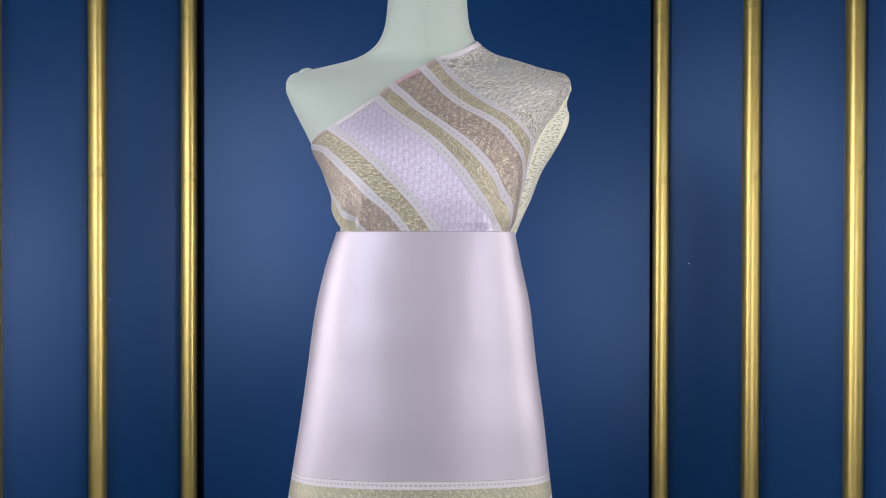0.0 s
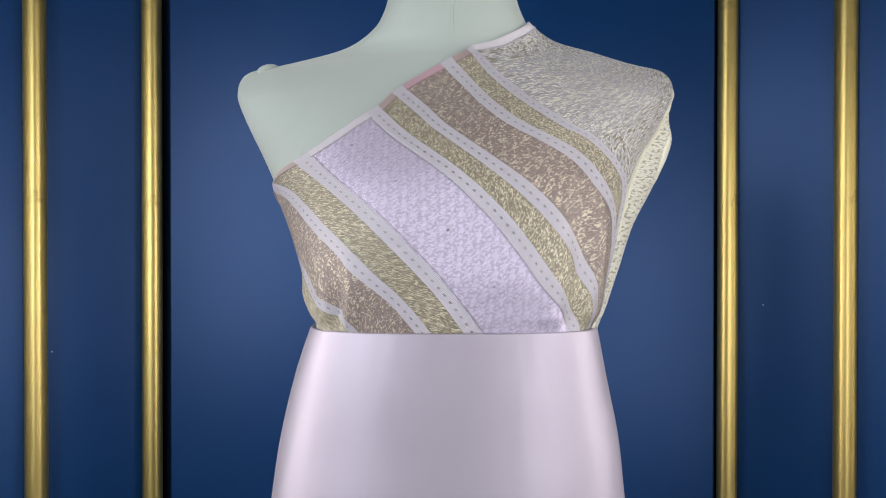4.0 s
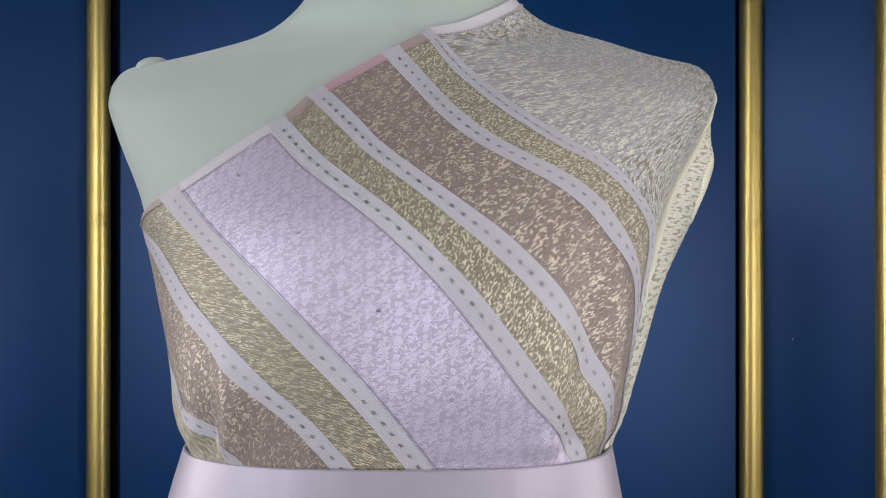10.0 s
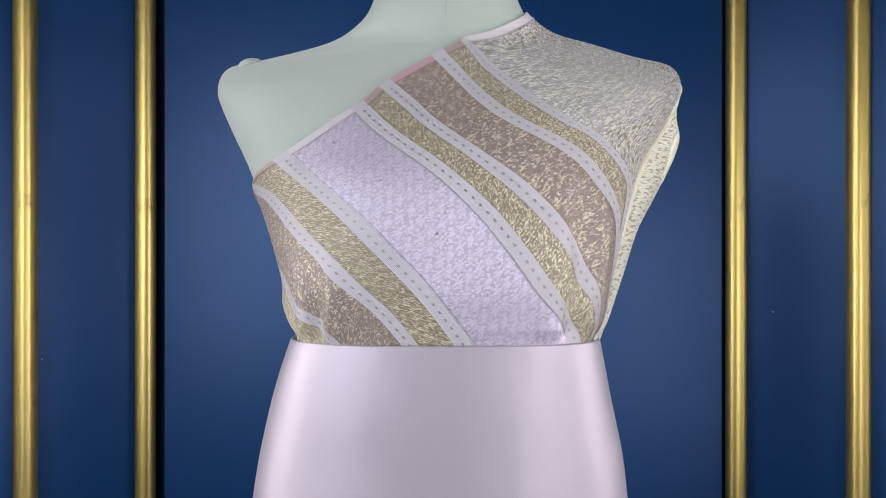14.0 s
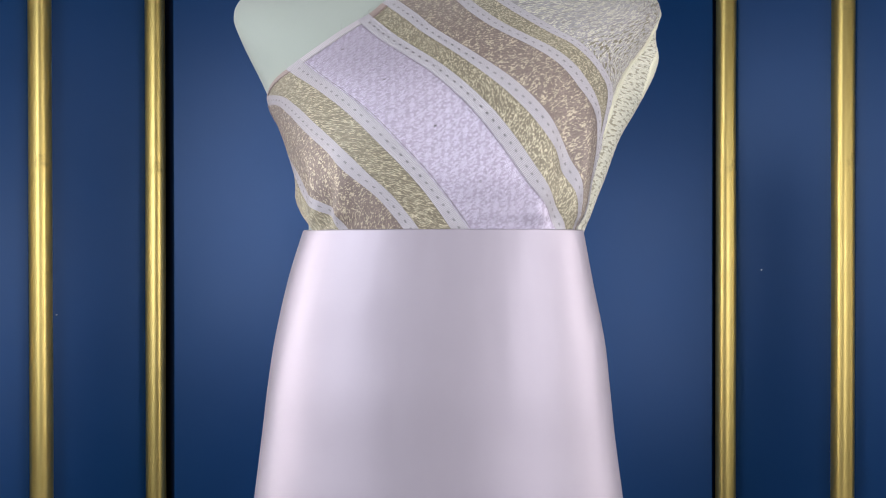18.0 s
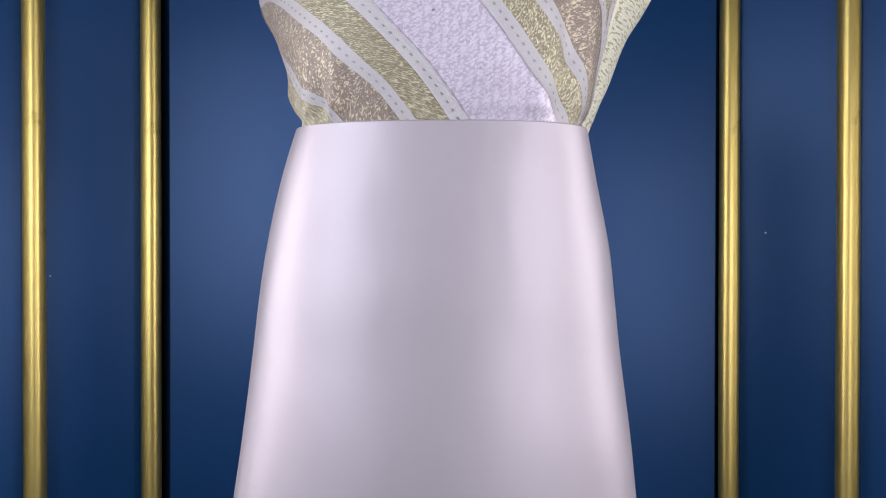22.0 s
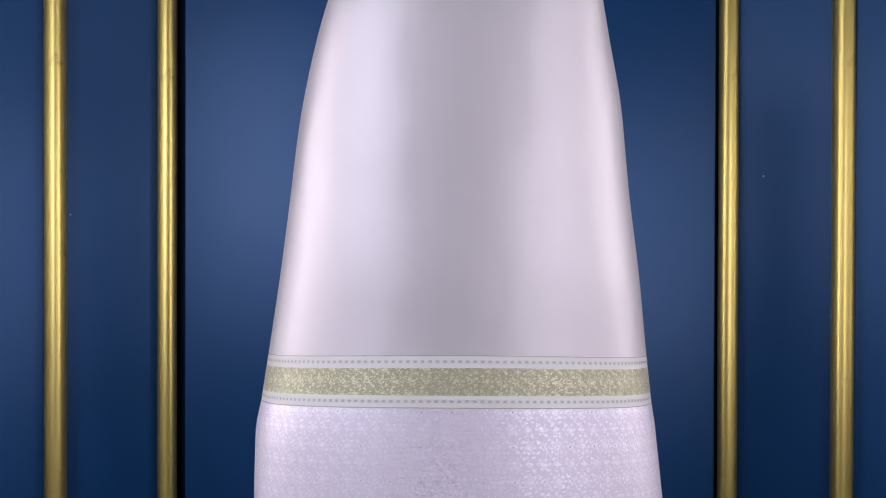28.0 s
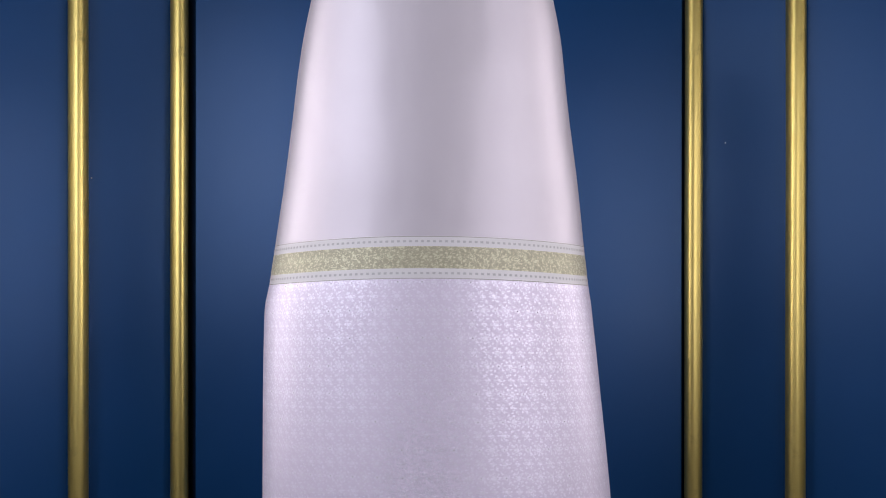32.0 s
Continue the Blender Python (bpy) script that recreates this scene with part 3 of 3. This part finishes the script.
for k, side in ((7, -1), (9, 1)):
    edge = last.copy()
    for i in range(NV):
        gap = (torso(radians(last[i][0]), last[i][1]) - torso(radians(before[i][0]), before[i][1])).length
        edge[i][:2] += side * (last[i][:2] - before[i][:2]) * min(0.0047 / max(gap, 0.0047), 1)
    BONES.insert(k, edge)
    UPOS.insert(k, 0.225 + side * 0.0047)


def weave(u):
    """Angle, height and run of the cloth's thread u across the stripes."""
    k = max(0, min(len(UPOS) - 2, int(np.searchsorted(UPOS, u)) - 1))
    f = (u - UPOS[k]) / (UPOS[k + 1] - UPOS[k])
    a, b, c, d = (BONES[min(max(i, 0), len(UPOS) - 1)] for i in (k - 1, k, k + 1, k + 2))
    h = UPOS[k + 1] - UPOS[k]
    mb = (c - a) / (UPOS[k + 1] - UPOS[max(k - 1, 0)]) * h
    mc = (d - b) / (UPOS[min(k + 2, len(UPOS) - 1)] - UPOS[k]) * h
    if k >= len(UPOS) - 2:
        mc = c - b
        mb = 0.5 * mb + 0.5 * (c - b)
    return (2 * f**3 - 3 * f * f + 1) * b + (f**3 - 2 * f * f + f) * mb + (3 * f * f - 2 * f**3) * c + (f**3 - f * f) * mc


def drape(theta, z, off):
    """The cloth over the torso, with its soft folds."""
    p = torso(radians(theta), z, 0.0035 + off)
    out = Vector((math.sin(radians(theta)), -math.cos(radians(theta)), 0))
    low = max(0, min(1, (1.24 - z) / 0.06))
    west, east = theta + 34 - (z - 1.224) * 90, theta - 46 - (1.266 - z) * 200
    fold = low * (0.005 * math.exp(-((west / 3.4) ** 2)) - 0.003 * math.exp(-(((west + 6) / 3.5) ** 2)) + 0.003 * math.exp(-(((west + 15) / 5) ** 2)))
    side = max(0, min(1, (1.285 - z) / 0.03)) * max(0, min(1, (z - 1.190) / 0.025))
    fold += side * (0.0034 * math.exp(-((east / 5.0) ** 2)) - 0.0034 * math.exp(-(((east + 9) / 4.5) ** 2)))
    fold += low * (0.003 * math.exp(-(((theta - 37) / 5) ** 2)) - 0.0045 * math.exp(-(((theta - 47) / 4.5) ** 2)))
    gather = max(0, min(1, (theta - 42) / 30)) * max(0, min(1, (1.315 - z) / 0.05)) * max(0, min(1, (z - 1.160) / 0.03))
    fold += 0.007 * gather
    fold += 0.0008 * noise.noise((theta * 0.06, z * 22, 1.7))
    half = p.x - AXIS
    p.z += 0.0040 * math.exp(-(((half - 0.120) / 0.036) ** 2)) * max(0, min(1, (theta - 25) / 45)) * max(0, min(1, (z - 1.375) / 0.02))
    tuck = max(0, min(1, (1.180 - z) / 0.012))
    bag = max(0, min(1, (-theta - 55) / 25)) * math.exp(-(((z - 1.190) / 0.020) ** 2))
    fold += 0.006 * bag
    tuck *= 1 - 0.7 * bag
    return p + out * (fold * (1 - tuck) - 0.002 * tuck)


def shawl_strip(u0, u1, v0=0.0, v1=1.0, off=0.0, fine=0.0022, nv=NV):
    nu = max(2, int((u1 - u0) / fine) + 1)
    grid, uvs = [], []
    for u in np.linspace(u0, u1, nu):
        w = weave(u)
        total = w[-1][2]
        runs = np.linspace(v0 if v0 < 0.05 else v0 * total, v1 if v1 < 0.05 else v1 * total, nv)
        pleat = 0.0012 * max(0, min(1, (u - 0.258) / 0.035))
        row = []
        for s in runs:
            near = max(0, min(1, (s - 0.05) / 0.04)) * max(0, min(1, (0.185 - s) / 0.02))
            t, z = np.interp(s, w[:, 2], w[:, 0]), np.interp(s, w[:, 2], w[:, 1])
            row.append(drape(t, z, off + pleat * near * math.sin(2 * math.pi * s / 0.0046 + 40 * u)))
        grid.append(row)
        uvs.append([(u, s) for s in runs])
    return sheet(grid, uvs, flip=True)


def hem_beads(u0, u1, mat):
    """A row of small stitches along the cut edge."""
    bm = bmesh.new()
    n = int((u1 - u0) / 0.0007)
    for i in range(n):
        u = u0 + (u1 - u0) * (i + 0.5) / n
        w = weave(u)
        at = HEM + 0.0006 * math.sin(i * 2.4)
        p = drape(np.interp(at, w[:, 2], w[:, 0]), np.interp(at, w[:, 2], w[:, 1]), 0.0006)
        bmesh.ops.create_icosphere(bm, subdivisions=1, radius=1, matrix=Matrix.LocRotScale(p, Euler((0, 0.6 + 0.5 * math.sin(i * 1.7), 0)), (0.0008, 0.0004, 0.0004)))
    return part("hem_stitch", bm, mat, root, "raised stitched edging")


HEM = 0.0075
root = tagged(new("shawl"), "one-shouldered silk shawl with diagonal gold, lilac and ivory brocade stripes", "shawl")
# name, from, to, material, selvedge, label
W = 0.0042
STRIPES = [("gold_stripe", -0.020, 0.004 - W, m_gold, None, "gold brocade stripe")]
whites = [0.004, 0.050, 0.0765, 0.1355, 0.161, 0.199, 0.225]
kinds = [("brown_stripe", m_brown, m_rosebrown, "rose-brown and gold brocade stripe"), ("gold_stripe", m_gold, m_rosebrown, "gold brocade stripe"),
         ("lilac_stripe", m_lilac, m_hem, "broad lilac damask stripe"), ("gold_stripe", m_gold, m_rosebrown, "gold brocade stripe"),
         ("brown_stripe", m_brown, m_pink, "rose-brown and gold brocade stripe"), ("gold_stripe", m_gold, m_rosebrown, "gold brocade stripe"),
         ("ivory_panel", m_ivory, m_hem, "ivory and silver brocade over the shoulder")]
for i, c in enumerate(whites):
    end = whites[i + 1] - W if i < 6 else 0.300
    STRIPES.append((kinds[i][0], c + W, end, *kinds[i][1:]))
for name, u0, u1, mat, selvedge, label in STRIPES:
    if selvedge:
        part("selvedge", shawl_strip(u0, u1, 0.0, HEM), selvedge, root, "sheer ribbed cut edge")
        part(name, shawl_strip(u0, u1, HEM, 1.0, nv=420 if name == "ivory_panel" else NV), mat, root, label)
        hem_beads(u0, u1, selvedge)
    else:
        part(name, shawl_strip(u0, u1), mat, root, label)
for c in whites:
    stripe = part("white_stripe", shawl_strip(c - W - 0.0005, c + W + 0.0005, off=0.0003), m_white, root, "pale ribbed silk stripe")
    wl, wr = weave(c - 0.0007), weave(c + 0.0007)
    w = weave(c)
    s = 0.010
    while s < w[-1][2] - 0.006:
        bm = bmesh.new()
        for k in range(3):
            quad = []
            for du, ds in ((-1, 0.0), (-1, 0.00055), (1, 0.00055), (1, 0.0)):
                ww, at = (wl, wr)[du > 0], s + k * 0.00078 + ds
                quad.append(drape(np.interp(at, ww[:, 2], ww[:, 0]), np.interp(at, ww[:, 2], ww[:, 1]), 0.0005))
            bm.faces.new([bm.verts.new(p) for p in quad])
        part("woven_dash", bm, m_dash, stripe)
        s += 0.0068
for c in (0.0765 + W + 0.0015, 0.1355 - W - 0.0012):
    part("pinstripe", shawl_strip(c - 0.00016, c + 0.00016, HEM, 1.0, 0.0004), m_line, root, "thin dark woven line")
part("lining", shawl_strip(-0.020, 0.300, off=-0.0012, fine=0.006), m_lining, root, "plain underside of the cloth")

# the end that hangs behind the shoulder
FLAP = ((1.160, 0.094, 0.925), (1.187, 0.1055, 0.936), (1.21, 0.117, 0.943), (1.25, 0.134, 0.956), (1.28, 0.1535, 0.973), (1.297, 0.1635, 0.980), (1.314, 0.1725, 0.986), (1.330, 0.1760, 0.986), (1.350, 0.170, 0.985), (1.378, 0.158, 0.980))


def flap():
    fold = weave(0.300)
    half = int(NV * 0.43)
    grid, uvs = [], []
    for k in range(15):
        f = k / 14
        row, ruv = [], []
        for t, z, s in fold[half:]:
            a = drape(t, z, 0.0004)
            b = Vector((smooth(z, FLAP, 1), smooth(z, FLAP, 2), z))
            c = Vector((b.x - 0.045, b.y + 0.045, z))
            g = f * 2
            p = a.lerp(b, g) if g <= 1 else b.lerp(c, g - 1)
            bulge = 0.006 * math.sin(math.pi * min(g, 1)) if g <= 1 else 0
            p = p + Vector((bulge * 0.4, -bulge * 0.5 - 0.0006 * math.sin(z * 900 + f * 5), 0))
            row.append(p)
            ruv.append((0.300 + f * 0.09, s))
        grid.append(row)
        uvs.append(ruv)
    return part("hanging_end", sheet(grid, uvs, flip=True), m_end, root, "ivory brocade end hanging behind the shoulder")


flap()


def turned_edge():
    """The end's border, folded over to show its plain underside."""
    fold = weave(0.300)
    zs = np.linspace(1.288, 1.342, 32)
    half = int(NV * 0.48)
    order = np.argsort(fold[half:, 1])
    fz, ft = fold[half:, 1][order], fold[half:, 0][order]
    grid, uvs = [], []
    for k in range(9):
        f, row, ruv = k / 8, [], []
        for z in zs:
            a = drape(np.interp(z, fz, ft), z, 0.0004)
            b = Vector((smooth(z, FLAP, 1), smooth(z, FLAP, 2), z))
            start = np.interp(z, (1.288, 1.298, 1.320, 1.334, 1.342), (0.97, 0.80, 0.55, 0.70, 0.95))
            p = a.lerp(b, start + (0.99 - start) * f)
            lift = 0.0025 + 0.005 * math.sin(math.pi * f) * math.sin(math.pi * (z - 1.288) / 0.054)
            row.append(p + Vector((0, -lift - 0.0004 * math.sin(z * 1500), 0)))
            ruv.append((z, f * 0.02))
        grid.append(row)
        uvs.append(ruv)
    part("turned_edge", sheet(grid, uvs, flip=True), m_turned, root, "plain yellow-ivory underside folded outward")


turned_edge()


def rolled_edge():
    """The rounded fold where the shoulder cloth turns back into the hanging end; its pale colour stands in for the
    fold's highlight.
    """
    line = weave(0.300)
    keep = [(t, z) for t, z, s in line if 1.225 < z < 1.392]
    rings = []
    for i, (t, z) in enumerate(keep):
        f = i / (len(keep) - 1)
        r = 0.0038 * math.sin(math.pi * min(max(f, 0.02), 0.98)) ** 0.5 + 0.0005 * math.sin(i * 1.3)
        c = drape(t, z, -0.001)
        rings.append([c + Vector((math.cos(a) * r, math.sin(a) * r, 0)) for a in np.linspace(0, 2 * math.pi, 14, endpoint=False)])
    part("rolled_edge", sheet(rings, [[(0.3 + 0.003 * j, 0.004 * i) for j in range(14)] for i in range(len(rings))], close=True), m_turned, root, "soft rolled fold, pale ivory for its highlight")


rolled_edge()


def loose_threads():
    """Frayed ends along the cut edge."""
    rnd = random.Random(7)
    for u in [c + d for c in whites[2:] for d in (-0.003, 0.001, 0.004)] + [0.09, 0.098, 0.107, 0.118, 0.127, 0.172, 0.186, 0.24, 0.26]:
        w = weave(u)
        p = drape(w[0][0], w[0][1], 0.0008)
        bm = bmesh.new()
        side = Vector((rnd.uniform(-0.5, 0.5), -0.35, rnd.uniform(0.5, 1.0))).normalized()
        across = Vector((side.z, 0, -side.x)).normalized()
        rings, n, length = [], 7, rnd.uniform(0.0022, 0.0048)
        curl = rnd.uniform(-0.0014, 0.0014)
        for i in range(n):
            f = i / (n - 1)
            c = p + side * length * f + across * curl * math.sin(f * 3.0)
            r = 0.00016 * (1 - 0.5 * f)
            rings.append([c + Vector((math.cos(a), math.sin(a), 0)) * r for a in np.linspace(0, 2 * math.pi, 6, endpoint=False)])
        bm = sheet(rings, close=True)
        part("loose_thread", bm, m_hem, root)


loose_threads()
